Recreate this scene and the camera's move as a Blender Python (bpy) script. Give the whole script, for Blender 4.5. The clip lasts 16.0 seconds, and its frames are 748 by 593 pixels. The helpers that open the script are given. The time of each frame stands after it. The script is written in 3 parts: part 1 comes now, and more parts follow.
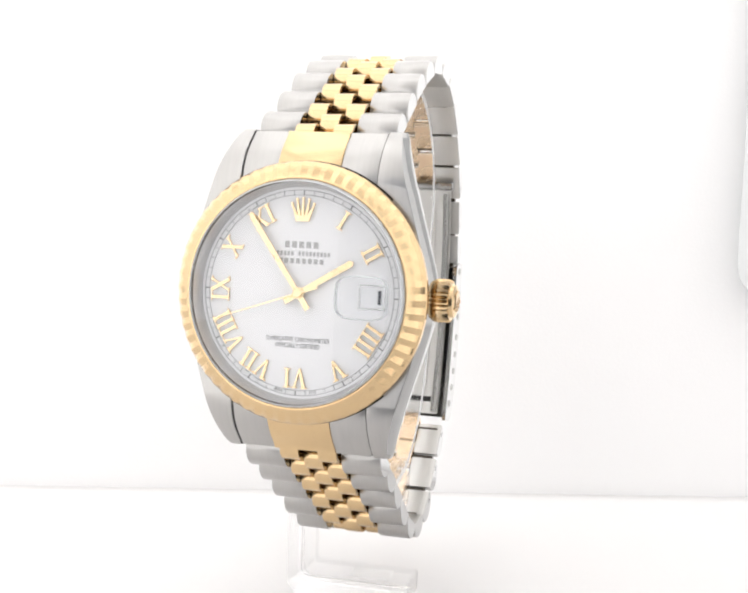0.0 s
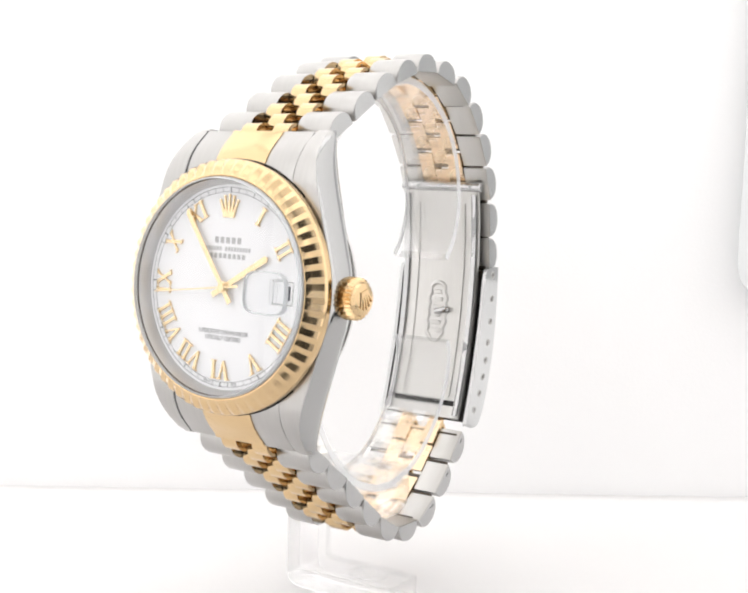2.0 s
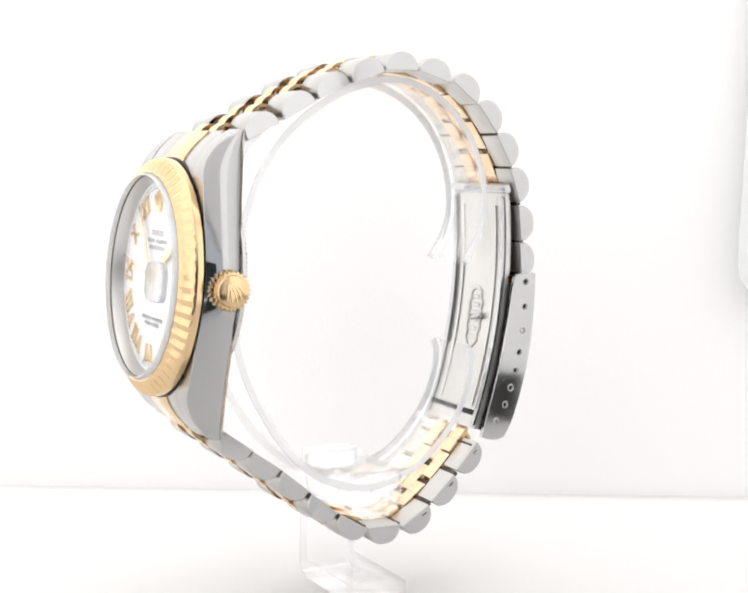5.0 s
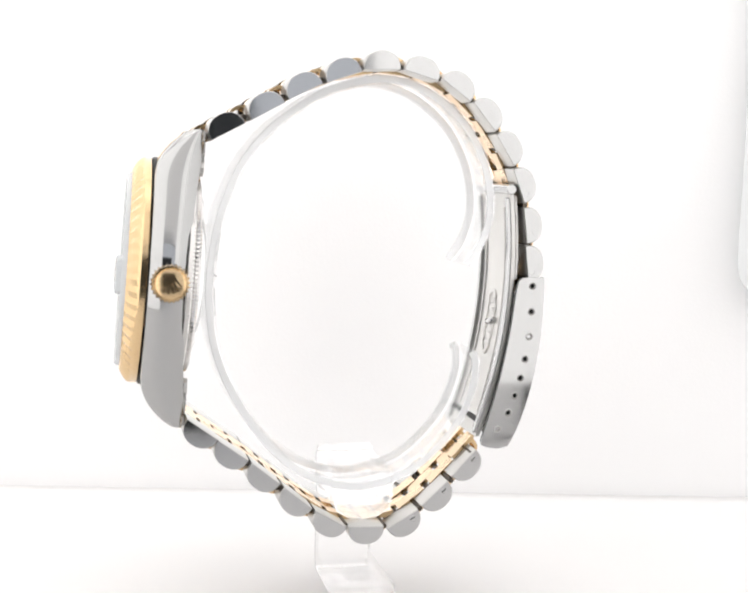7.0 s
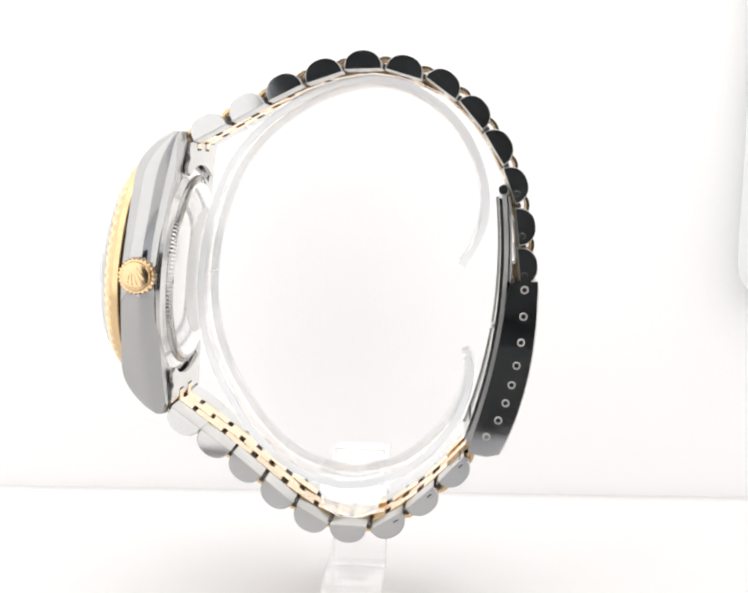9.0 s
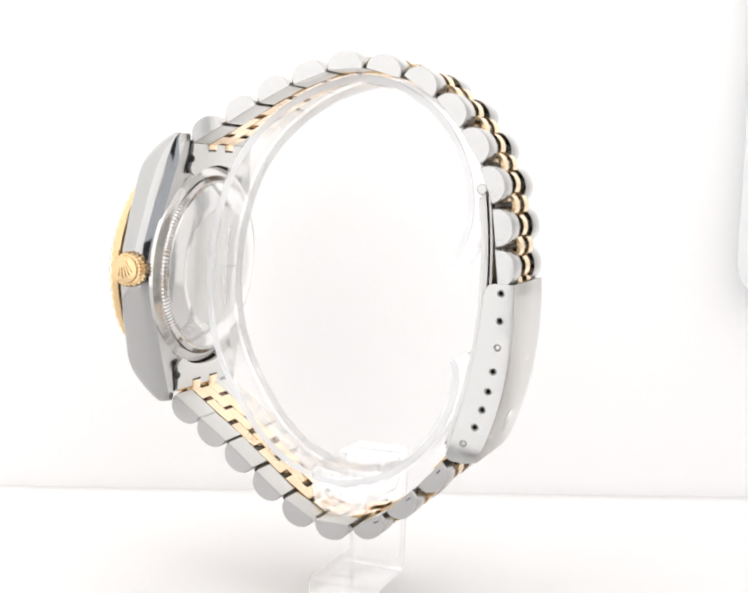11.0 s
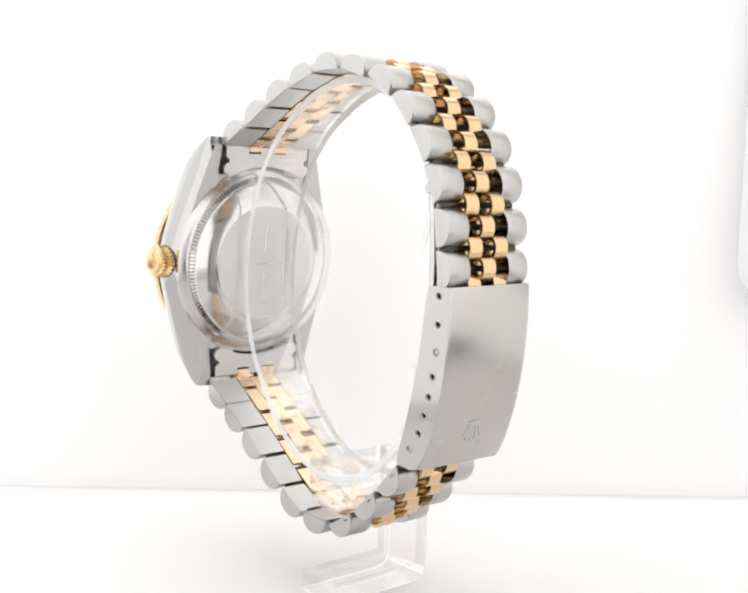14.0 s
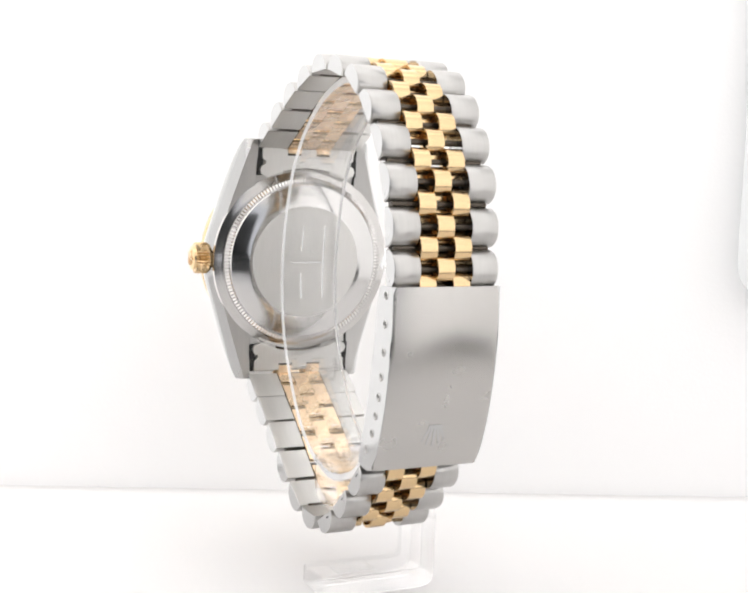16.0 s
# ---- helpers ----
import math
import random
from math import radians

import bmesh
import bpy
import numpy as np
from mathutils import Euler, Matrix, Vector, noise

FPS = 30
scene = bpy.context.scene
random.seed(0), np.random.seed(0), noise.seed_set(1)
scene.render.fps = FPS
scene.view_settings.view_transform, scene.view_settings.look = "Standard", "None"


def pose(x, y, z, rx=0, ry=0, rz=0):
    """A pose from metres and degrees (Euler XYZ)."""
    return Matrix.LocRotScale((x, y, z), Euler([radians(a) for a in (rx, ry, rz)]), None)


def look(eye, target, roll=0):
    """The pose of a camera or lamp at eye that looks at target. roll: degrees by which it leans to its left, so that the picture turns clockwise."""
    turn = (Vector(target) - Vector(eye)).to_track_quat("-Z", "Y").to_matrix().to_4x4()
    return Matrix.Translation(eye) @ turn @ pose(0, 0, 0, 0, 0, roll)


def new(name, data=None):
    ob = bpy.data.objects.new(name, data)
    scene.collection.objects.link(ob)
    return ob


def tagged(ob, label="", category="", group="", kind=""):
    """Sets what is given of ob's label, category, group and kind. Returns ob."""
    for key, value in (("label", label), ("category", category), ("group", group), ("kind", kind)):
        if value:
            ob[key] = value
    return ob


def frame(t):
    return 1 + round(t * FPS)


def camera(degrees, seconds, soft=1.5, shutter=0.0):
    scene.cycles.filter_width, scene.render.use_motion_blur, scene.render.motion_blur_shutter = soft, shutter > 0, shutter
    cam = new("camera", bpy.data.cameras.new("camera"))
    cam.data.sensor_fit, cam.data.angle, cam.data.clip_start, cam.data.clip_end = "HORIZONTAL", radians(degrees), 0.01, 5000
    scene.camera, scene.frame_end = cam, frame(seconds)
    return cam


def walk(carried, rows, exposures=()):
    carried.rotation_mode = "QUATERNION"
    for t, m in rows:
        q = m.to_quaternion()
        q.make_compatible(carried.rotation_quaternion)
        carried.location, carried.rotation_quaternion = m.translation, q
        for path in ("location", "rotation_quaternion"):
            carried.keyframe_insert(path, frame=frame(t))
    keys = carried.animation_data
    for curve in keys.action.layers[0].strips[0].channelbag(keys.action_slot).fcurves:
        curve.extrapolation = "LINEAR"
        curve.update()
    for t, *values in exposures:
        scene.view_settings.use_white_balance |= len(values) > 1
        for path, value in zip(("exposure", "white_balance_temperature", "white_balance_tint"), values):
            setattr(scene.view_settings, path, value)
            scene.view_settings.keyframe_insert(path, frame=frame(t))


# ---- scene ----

MM = 0.001
FLOOR = 0.0722            # camera height over the floor
YAW = -15.46              # the watch's heading on the turntable at the start
RATE = -8.695             # degrees a second
X0, Y0 = 0.31 * MM, 0.24 * MM

# ---- camera ----
cam = camera(35.06, 16.0, 2.25)
eye = Vector((0, -0.2, FLOOR))
way = Euler((radians(90 - 5.96), 0, radians(-0.027))).to_matrix() @ Vector((0, 0, -1))
stand_still = look(eye, eye + way, 1.85)
walk(cam, [(0.0, stand_still), (16.0, stand_still)], [(0.0, 0.0), (16.0, 0.0)])

# ---- world and light ----
world = bpy.data.worlds.new("world")
scene.world = world
world.use_nodes = True
world.node_tree.nodes["Background"].inputs["Color"].default_value = (0.9, 0.93, 1.0, 1)
world.node_tree.nodes["Background"].inputs["Strength"].default_value = 1.0


FRONT, SIDE, BACKLIGHT, TOP = 0.066, 0.074, 0.042, 0.090


def area(name, eye_, target, sx, sy, power, colour=(1, 1, 1)):
    lamp = bpy.data.lights.new(name, "AREA")
    lamp.shape, lamp.size, lamp.size_y, lamp.energy, lamp.color = "RECTANGLE", sx, sy, power, colour
    ob = new(name, lamp)
    ob.matrix_world = look(eye_, target)
    return ob


# diffusers of the tent
area("front_diffuser_west", (-0.100, -0.1085, 0.145), (-0.100, 0, 0.145), 0.114, 0.285, 1.12 * FRONT, (1.0, 0.99, 0.985))
area("front_diffuser_east", (0.103, -0.1085, 0.152), (0.103, 0, 0.152), 0.108, 0.272, FRONT, (1.0, 0.99, 0.985))
area("side_diffuser_west", (-0.158, -0.022, 0.148), (0, -0.022, 0.148), 0.165, 0.285, 0.8 * SIDE)
area("side_diffuser_east", (0.158, -0.022, 0.148), (0, -0.022, 0.148), 0.165, 0.285, 0.75 * SIDE)
# Unseen fill lamps, added to brighten the floor and the backdrop.
area("top_fill", (0, -0.025, 0.298), (0, -0.02501, 0), 0.30, 0.165, TOP)
area("backdrop_wash", (0, -0.01, 0.292), (0, 0.06, 0.10), 0.28, 0.085, BACKLIGHT, (1.0, 0.99, 0.99))
slope = Vector((0.332, 0.020, 0)).normalized()      # the back wall's line; the lamp lies just before it
area("backdrop_fill", (0, 0.0625, 0.1505), Vector((0, 0.0625, 0.1505)) + Vector((slope.y, -slope.x, 0)), 0.32, 0.298, 0.158)


# ---- materials ----
def node_material(name):
    m = bpy.data.materials.new(name)
    m.use_nodes = True
    return m, m.node_tree, m.node_tree.nodes["Principled BSDF"]


def metal(name, colour, rough, scale, bump, spread=0.06, tint=0.06):
    """Metal with a fine grain stretched by scale (three numbers) and larger smudges."""
    m, nt, b = node_material(name)
    n, l = nt.nodes, nt.links
    tc = n.new("ShaderNodeTexCoord")
    mp = n.new("ShaderNodeMapping")
    mp.inputs["Scale"].default_value = scale
    l.new(tc.outputs["Object"], mp.inputs["Vector"])
    g = n.new("ShaderNodeTexNoise")
    g.inputs["Scale"].default_value, g.inputs["Detail"].default_value = 1.0, 3.0
    l.new(mp.outputs[0], g.inputs["Vector"])
    s = n.new("ShaderNodeTexNoise")
    s.inputs["Scale"].default_value, s.inputs["Detail"].default_value = 260.0, 3.0
    l.new(tc.outputs["Object"], s.inputs["Vector"])
    r = n.new("ShaderNodeMapRange")
    r.inputs["From Min"].default_value, r.inputs["From Max"].default_value = 0.3, 0.7
    r.inputs["To Min"].default_value, r.inputs["To Max"].default_value = max(0.02, rough - spread), rough + spread
    l.new(s.outputs["Fac"], r.inputs["Value"])
    l.new(r.outputs[0], b.inputs["Roughness"])
    mix = n.new("ShaderNodeMix")
    mix.data_type = "RGBA"
    mix.inputs[6].default_value = tuple(c * (1 - tint) for c in colour) + (1,)
    mix.inputs[7].default_value = tuple(min(1, c * (1 + tint)) for c in colour) + (1,)
    l.new(g.outputs["Fac"], mix.inputs[0])
    l.new(mix.outputs[2], b.inputs["Base Color"])
    bp = n.new("ShaderNodeBump")
    bp.inputs["Strength"].default_value, bp.inputs["Distance"].default_value = bump, 0.00004
    l.new(g.outputs["Fac"], bp.inputs["Height"])
    l.new(bp.outputs[0], b.inputs["Normal"])
    b.inputs["Metallic"].default_value = 1.0
    return m


def brushed_across(m, amount):
    """Widens the gloss of a metal across its strokes."""
    n, l = m.node_tree.nodes, m.node_tree.links
    t = n.new("ShaderNodeTangent")
    t.direction_type, t.axis = "RADIAL", "Z"
    b = n["Principled BSDF"]
    b.inputs["Anisotropic"].default_value = amount
    l.new(t.outputs[0], b.inputs["Tangent"])
    return m


def matt(name, colour, rough=0.6, scale=30.0, vary=0.03, bump=0.0, grain=900.0):
    m, nt, b = node_material(name)
    n, l = nt.nodes, nt.links
    tc = n.new("ShaderNodeTexCoord")
    s = n.new("ShaderNodeTexNoise")
    s.inputs["Scale"].default_value, s.inputs["Detail"].default_value = scale, 4.0
    l.new(tc.outputs["Object"], s.inputs["Vector"])
    mix = n.new("ShaderNodeMix")
    mix.data_type = "RGBA"
    mix.inputs[6].default_value = tuple(c * (1 - vary) for c in colour) + (1,)
    mix.inputs[7].default_value = tuple(min(1, c * (1 + vary)) for c in colour) + (1,)
    l.new(s.outputs["Fac"], mix.inputs[0])
    l.new(mix.outputs[2], b.inputs["Base Color"])
    b.inputs["Roughness"].default_value = rough
    if bump:
        g = n.new("ShaderNodeTexNoise")
        g.inputs["Scale"].default_value = grain
        l.new(tc.outputs["Object"], g.inputs["Vector"])
        bp = n.new("ShaderNodeBump")
        bp.inputs["Strength"].default_value, bp.inputs["Distance"].default_value = bump, 0.0002
        l.new(g.outputs["Fac"], bp.inputs["Height"])
        l.new(bp.outputs[0], b.inputs["Normal"])
    return m


def clear(name, ior, rough, colour=(1, 1, 1), open_=0.0):
    """Clear plastic or glass; open_: the share of light that passes straight through."""
    m, nt, b = node_material(name)
    n, l = nt.nodes, nt.links
    mix, see = n.new("ShaderNodeMixShader"), n.new("ShaderNodeBsdfTransparent")
    mix.inputs[0].default_value = open_
    l.new(b.outputs[0], mix.inputs[1])
    l.new(see.outputs[0], mix.inputs[2])
    l.new(mix.outputs[0], n["Material Output"].inputs["Surface"])
    b.inputs["Base Color"].default_value = (*colour, 1)
    b.inputs["Transmission Weight"].default_value = 1.0
    b.inputs["IOR"].default_value = ior
    b.inputs["Roughness"].default_value = rough
    return m


def pane(name, gloss_share=0.045):
    """Thin flat glass: clear, with a faint gloss."""
    m = bpy.data.materials.new(name)
    m.use_nodes = True
    n, l = m.node_tree.nodes, m.node_tree.links
    n.remove(n["Principled BSDF"])
    mix, see, gloss = n.new("ShaderNodeMixShader"), n.new("ShaderNodeBsdfTransparent"), n.new("ShaderNodeBsdfGlossy")
    gloss.inputs["Roughness"].default_value = 0.01
    mix.inputs[0].default_value = gloss_share
    l.new(see.outputs[0], mix.inputs[1])
    l.new(gloss.outputs[0], mix.inputs[2])
    l.new(mix.outputs[0], n["Material Output"].inputs["Surface"])
    return m


def half_clear(name, open_=0.45, colour=(0.72, 0.74, 0.75)):
    """Half clear, half pale."""
    m, nt, b = node_material(name)
    n, l = nt.nodes, nt.links
    mix, see = n.new("ShaderNodeMixShader"), n.new("ShaderNodeBsdfTransparent")
    mix.inputs[0].default_value = open_
    b.inputs["Base Color"].default_value = (*colour, 1)
    b.inputs["Roughness"].default_value = 0.25
    l.new(b.outputs[0], mix.inputs[1])
    l.new(see.outputs[0], mix.inputs[2])
    l.new(mix.outputs[0], n["Material Output"].inputs["Surface"])
    return m


STEEL = metal("brushed_steel", (0.455, 0.445, 0.432), 0.30, (2600, 200, 200), 0.0, 0.01)
# Satin steel, paler than STEEL to brighten faces that come out too shaded.
BLADE_STEEL = metal("satin_lifted_steel", (0.60, 0.59, 0.57), 0.40, (5200, 260, 260), 0.15, 0.03)
STEEL_LONG = brushed_across(metal("brushed_steel_clasp", (0.485, 0.47, 0.45), 0.27, (3200, 120, 120), 0.0, 0.005, 0.05), 0.8)
POLISHED = metal("polished_steel", (0.475, 0.475, 0.472), 0.07, (900, 900, 900), 0.04, 0.03, 0.02)
SATIN = metal("polished_flank", (0.42, 0.42, 0.416), 0.09, (900, 900, 900), 0.05, 0.03, 0.02)
BACK = metal("turned_steel", (0.56, 0.545, 0.53), 0.14, (1500, 1500, 1500), 0.10, 0.05, 0.03)
MIRROR = metal("mirror_steel", (0.60, 0.59, 0.58), 0.12, (600, 600, 600), 0.03, 0.02, 0.02)
REHAUT = metal("satin_ring", (0.66, 0.655, 0.65), 0.38, (2500, 2500, 2500), 0.08, 0.04, 0.02)
# Darkened so link bars look like shaded gaps; also colours the gasket.
DARK_STEEL = metal("darkened_steel", (0.10, 0.085, 0.07), 0.4, (1500, 1500, 1500), 0.1)
GOLD = metal("polished_gold", (0.69, 0.50, 0.285), 0.19, (1200, 1200, 1200), 0.06, 0.04, 0.03)
GOLD_FLAT = metal("brushed_gold", (0.84, 0.64, 0.44), 0.28, (5200, 260, 260), 0.18)
GOLD_PALE = metal("pale_gold", (0.80, 0.62, 0.38), 0.24, (1500, 1500, 1500), 0.05, 0.04, 0.03)
# Near-black that stands in for shade inside gaps, slots and holes.
DARK = matt("recess_shade", (0.012, 0.011, 0.010), 0.6)
INK = matt("grey_ink", (0.45, 0.45, 0.45), 0.6)
INK_TEXT = matt("text_ink", (0.16, 0.16, 0.165), 0.6)
INK_DARK = matt("dark_ink", (0.03, 0.03, 0.04), 0.6)
DIAL = matt("dial_white", (0.84, 0.84, 0.85), 0.35, 300.0, 0.012)
CRYSTAL = pane("crystal")
PALE_RIM = half_clear("pale_rim_glass")
LENS = clear("magnifier_glass", 1.15, 0.0, (0.97, 0.98, 0.985), 0.45)
ACRYLIC_BLOCK = clear("acrylic_block", 1.44, 0.004, (0.985, 0.99, 0.99), 0.58)
# Pale white for painted edge highlights and the moulded lines.
EDGE = half_clear("half_clear_white", 0.55, (0.93, 0.935, 0.94))
ACRYLIC = clear("acrylic", 1.42, 0.004, (0.99, 0.995, 0.995), 0.80)
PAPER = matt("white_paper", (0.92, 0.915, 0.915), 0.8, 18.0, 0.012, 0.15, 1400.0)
# Floor tone kept below PAPER's to offset the back light falling on it.
SHEET = matt("toned_floor_paper", (0.755, 0.742, 0.736), 0.8, 18.0, 0.012, 0.15, 1400.0)
FABRIC = matt("white_fabric", (0.86, 0.852, 0.848), 0.9, 40.0, 0.02, 0.3, 2500.0)
MIRRORED_DARK = matt("dark_mirrored_strip", (0.05, 0.05, 0.05), 0.8, 60.0, 0.1)
DARKWOOD = matt("dark_table", (0.035, 0.03, 0.028), 0.5, 12.0, 0.2)
PANEL = matt("grey_panel", (0.66, 0.67, 0.67), 0.5, 40.0, 0.03)
BLACK = matt("black_camera", (0.035, 0.037, 0.038), 0.45)


# ---- mesh helpers: all shapes are drawn in millimetres ----
def part(name, bm, material, parent=None, label="", smooth=32, m=None, side=None, edge=0.8):
    """One mesh; side: the material of the faces that look across the band."""
    bmesh.ops.recalc_face_normals(bm, faces=bm.faces)
    if m is not None:
        bm.transform(m)
    bm.transform(Matrix.Scale(MM, 4))
    me = bpy.data.meshes.new(name)
    bm.to_mesh(me)
    bm.free()
    me.materials.append(material)
    if side:
        me.materials.append(side)
        for p in me.polygons:
            p.material_index = 1 if abs(p.normal.x) > edge else 0
    if smooth:
        me.polygons.foreach_set("use_smooth", [True] * len(me.polygons))
        me.set_sharp_from_angle(angle=radians(smooth))
    ob = new(name, me)
    ob.parent = parent
    if label:
        ob["label"] = label
    return ob


def rings(bm, loops, closed_ends=True, cyclic=False):
    """Skins a list of equally long closed loops of points."""
    vs = [[bm.verts.new(p) for p in lp] for lp in loops]
    n = len(vs[0])
    pairs = list(zip(vs, vs[1:])) + ([(vs[-1], vs[0])] if cyclic else [])
    for a, b in pairs:
        for i in range(n):
            j = (i + 1) % n
            bm.faces.new((a[i], a[j], b[j], b[i]))
    if closed_ends and not cyclic:
        bm.faces.new(vs[0][::-1])
        bm.faces.new(vs[-1])
    return bm


def prism(profile, x0, x1, bevel=0.0, bm=None):
    """A profile of (y, z) drawn along x, with its two ends bevelled."""
    bm = bm or bmesh.new()
    cy = sum(p[0] for p in profile) / len(profile)
    cz = sum(p[1] for p in profile) / len(profile)
    size = max(max(abs(p[0] - cy), abs(p[1] - cz)) for p in profile)
    k = 1 - bevel / size
    small = [(cy + (y - cy) * k, cz + (z - cz) * k) for y, z in profile]
    s = 1 if x1 > x0 else -1
    secs = [(x0, small), (x0 + s * bevel, profile), (x1 - s * bevel, profile), (x1, small)] if bevel else [(x0, profile), (x1, profile)]
    return rings(bm, [[(x, y, z) for y, z in pr] for x, pr in secs])


def lathe(profile, n=96, bm=None, cap=True):
    """A profile of (r, w) turned round the w axis."""
    bm = bm or bmesh.new()
    loops = [[(r * math.cos(a), r * math.sin(a), w) for a in [2 * math.pi * i / n for i in range(n)]] for r, w in profile]
    return rings(bm, loops, closed_ends=cap)


def box(x0, x1, y0, y1, z0, z1, bevel=0.0, bm=None):
    bm = bm or bmesh.new()
    b = bevel
    pr = [(y0 + b, z0), (y1 - b, z0), (y1, z0 + b), (y1, z1 - b), (y1 - b, z1), (y0 + b, z1), (y0, z1 - b), (y0, z0 + b)] if b else [(y0, z0), (y1, z0), (y1, z1), (y0, z1)]
    return prism(pr, x0, x1, b, bm)


def rod(p, q, r, n=16, bm=None):
    bm = bm or bmesh.new()
    p, q = Vector(p), Vector(q)
    d = (q - p).normalized()
    a = d.orthogonal().normalized()
    b = d.cross(a)
    ang = [2 * math.pi * i / n for i in range(n)]
    return rings(bm, [[c + (a * math.cos(t) + b * math.sin(t)) * k for t in ang] for c, k in ((p, r * 0.85), (p + d * r * 0.15, r), (q - d * r * 0.15, r), (q, r * 0.85))])


def plate(outline, holes, t0, t1, bm=None):
    """A flat plate in (u, v) with holes, between the heights t0 and t1: returned with points (u, v, t)."""
    bm = bm or bmesh.new()
    edges = []
    for lp in [outline, *holes]:
        vs = [bm.verts.new((u, v, t0)) for u, v in lp]
        edges += [bm.edges.new((vs[i], vs[(i + 1) % len(vs)])) for i in range(len(vs))]
    got = bmesh.ops.triangle_fill(bm, use_beauty=True, use_dissolve=False, edges=edges)
    faces = [f for f in got["geom"] if isinstance(f, bmesh.types.BMFace)]
    up = bmesh.ops.extrude_face_region(bm, geom=faces)
    for v in up["geom"]:
        if isinstance(v, bmesh.types.BMVert):
            v.co.z = t1
    return bm


def polygon(points, t0, t1, bm=None):
    """A raised flat shape with the outline points (u, v)."""
    bm = bm or bmesh.new()
    return rings(bm, [[(u, v, t0) for u, v in points], [(u, v, t1) for u, v in points]])


def circle(u, v, r, n=20):
    return [(u + r * math.cos(2 * math.pi * i / n), v + r * math.sin(2 * math.pi * i / n)) for i in range(n)]


def spline(points, steps):
    """A smooth line through the points."""
    p = [Vector(q) for q in points]
    p = [p[0] * 2 - p[1], *p, p[-1] * 2 - p[-2]]
    out = []
    for a, b, c, d in zip(p, p[1:], p[2:], p[3:]):
        for k in range(steps):
            t = k / steps
            out.append(0.5 * (2 * b + (c - a) * t + (2 * a - 5 * b + 4 * c - d) * t * t + (3 * b - a - 3 * c + d) * t ** 3))
    return out + [p[-2]]


# ---- the light tent ----
def shell(name, x0, x1, y0, y1, z0, z1, material, label, category):
    ob = part(name, box(x0, x1, y0, y1, z0, z1), material, None, "", 0)
    return tagged(ob, label, category, "", "structure")


shell("floor", -160, 160, -150, 75, -10, 0, SHEET, "white paper floor of a light tent, toned down against the back light", "floor")
tagged(part("wall_north", rings(bmesh.new(), [[(-166, 54, z), (166, 74, z), (166, 80, z), (-166, 80, z)] for z in (-10, 300)]), PAPER, None, "", 0), "white paper back wall of the light tent", "wall", "", "structure")
shell("wall_west", -165, -160, -110, 75, -10, 300, FABRIC, "white fabric side wall of the light tent", "wall")
shell("wall_east", 160, 165, -110, 75, -10, 300, FABRIC, "white fabric side wall of the light tent", "wall")
shell("wall_south_1", -160, -43, -115, -110, 1, 300, FABRIC, "white fabric front flap of the light tent", "wall")
shell("wall_south_2", 48, 160, -115, -110, 1, 300, FABRIC, "white fabric front flap of the light tent", "wall")
shell("wall_south_3", -43, 48, -115, -110, 113, 300, FABRIC, "white fabric over the tent's viewing slit", "wall")
# Unseen dark strips, added to put a dark band into the clasp's reflection.
shell("trim_south", 100, 158, -110, -108, 1, 14.5, MIRRORED_DARK, "unseen dark strip added at the tent's front corner for the clasp to mirror", "trim")
shell("trim_east", 158, 160, -108, -45, 1, 14.5, MIRRORED_DARK, "unseen dark strip added along the tent's side wall for the clasp to mirror", "trim")
shell("ceiling", -165, 165, -115, 80, 300, 305, FABRIC, "white fabric top of the light tent", "ceiling")
shell("table_top", -210, 210, -300, 110, -35, -10, DARKWOOD, "dark table top under the light tent", "table")


def side_panel():
    """Pale panel with a rounded corner that hangs before the back wall."""
    r, x0, z0 = 9.0, 81.6, 46.0
    pts = [(x0, 299), (x0, z0 + r)]
    pts += [(x0 + r - r * math.cos(a), z0 + r - r * math.sin(a)) for a in [math.pi / 2 * k / 8 for k in range(1, 9)]]
    pts += [(159, z0), (159, 299)]
    bm = rings(bmesh.new(), [[(u, 58, v) for u, v in pts], [(u, 66, v) for u, v in pts]])
    ob = part("hanging_panel", bm, PANEL, None, "", 30)
    return tagged(ob, "pale grey panel with a rounded corner hanging before the white wall", "panel")


side_panel()


def filming_camera():
    """The dark camera that the polished metal mirrors."""
    root = new("filming_camera")
    root.location = (0, -0.205, FLOOR)
    part("body", box(-64, 58, -60, -8, -50, 54, 4), BLACK, root)
    part("lens_barrel", rings(bmesh.new(), [[(r * math.cos(a), w, r * math.sin(a)) for a in [2 * math.pi * i / 40 for i in range(40)]] for r, w in ((21, 0), (25, 0), (25, -12), (21, -12))], False, True), BLACK, root)
    part("tripod_head", rod((0, -35, -45), (0, -35, -82.2), 14), BLACK, root)
    # Unseen black block, added so the clasp's lower side mirrors dark.
    part("base", box(-20, 62, -30, 52, -82.2, -48, 3), BLACK, root)
    return tagged(root, "black camera facing the watch, with an unseen black block added for reflections", "camera")


filming_camera()

# ---- the wristwatch ----
watch = tagged(new("wristwatch"), "steel and gold wristwatch with white dial on a clear stand", "wristwatch")
TILT, TWIST = radians(3.4), radians(-1.2)      # the case leans back and stands twisted on its bracelet
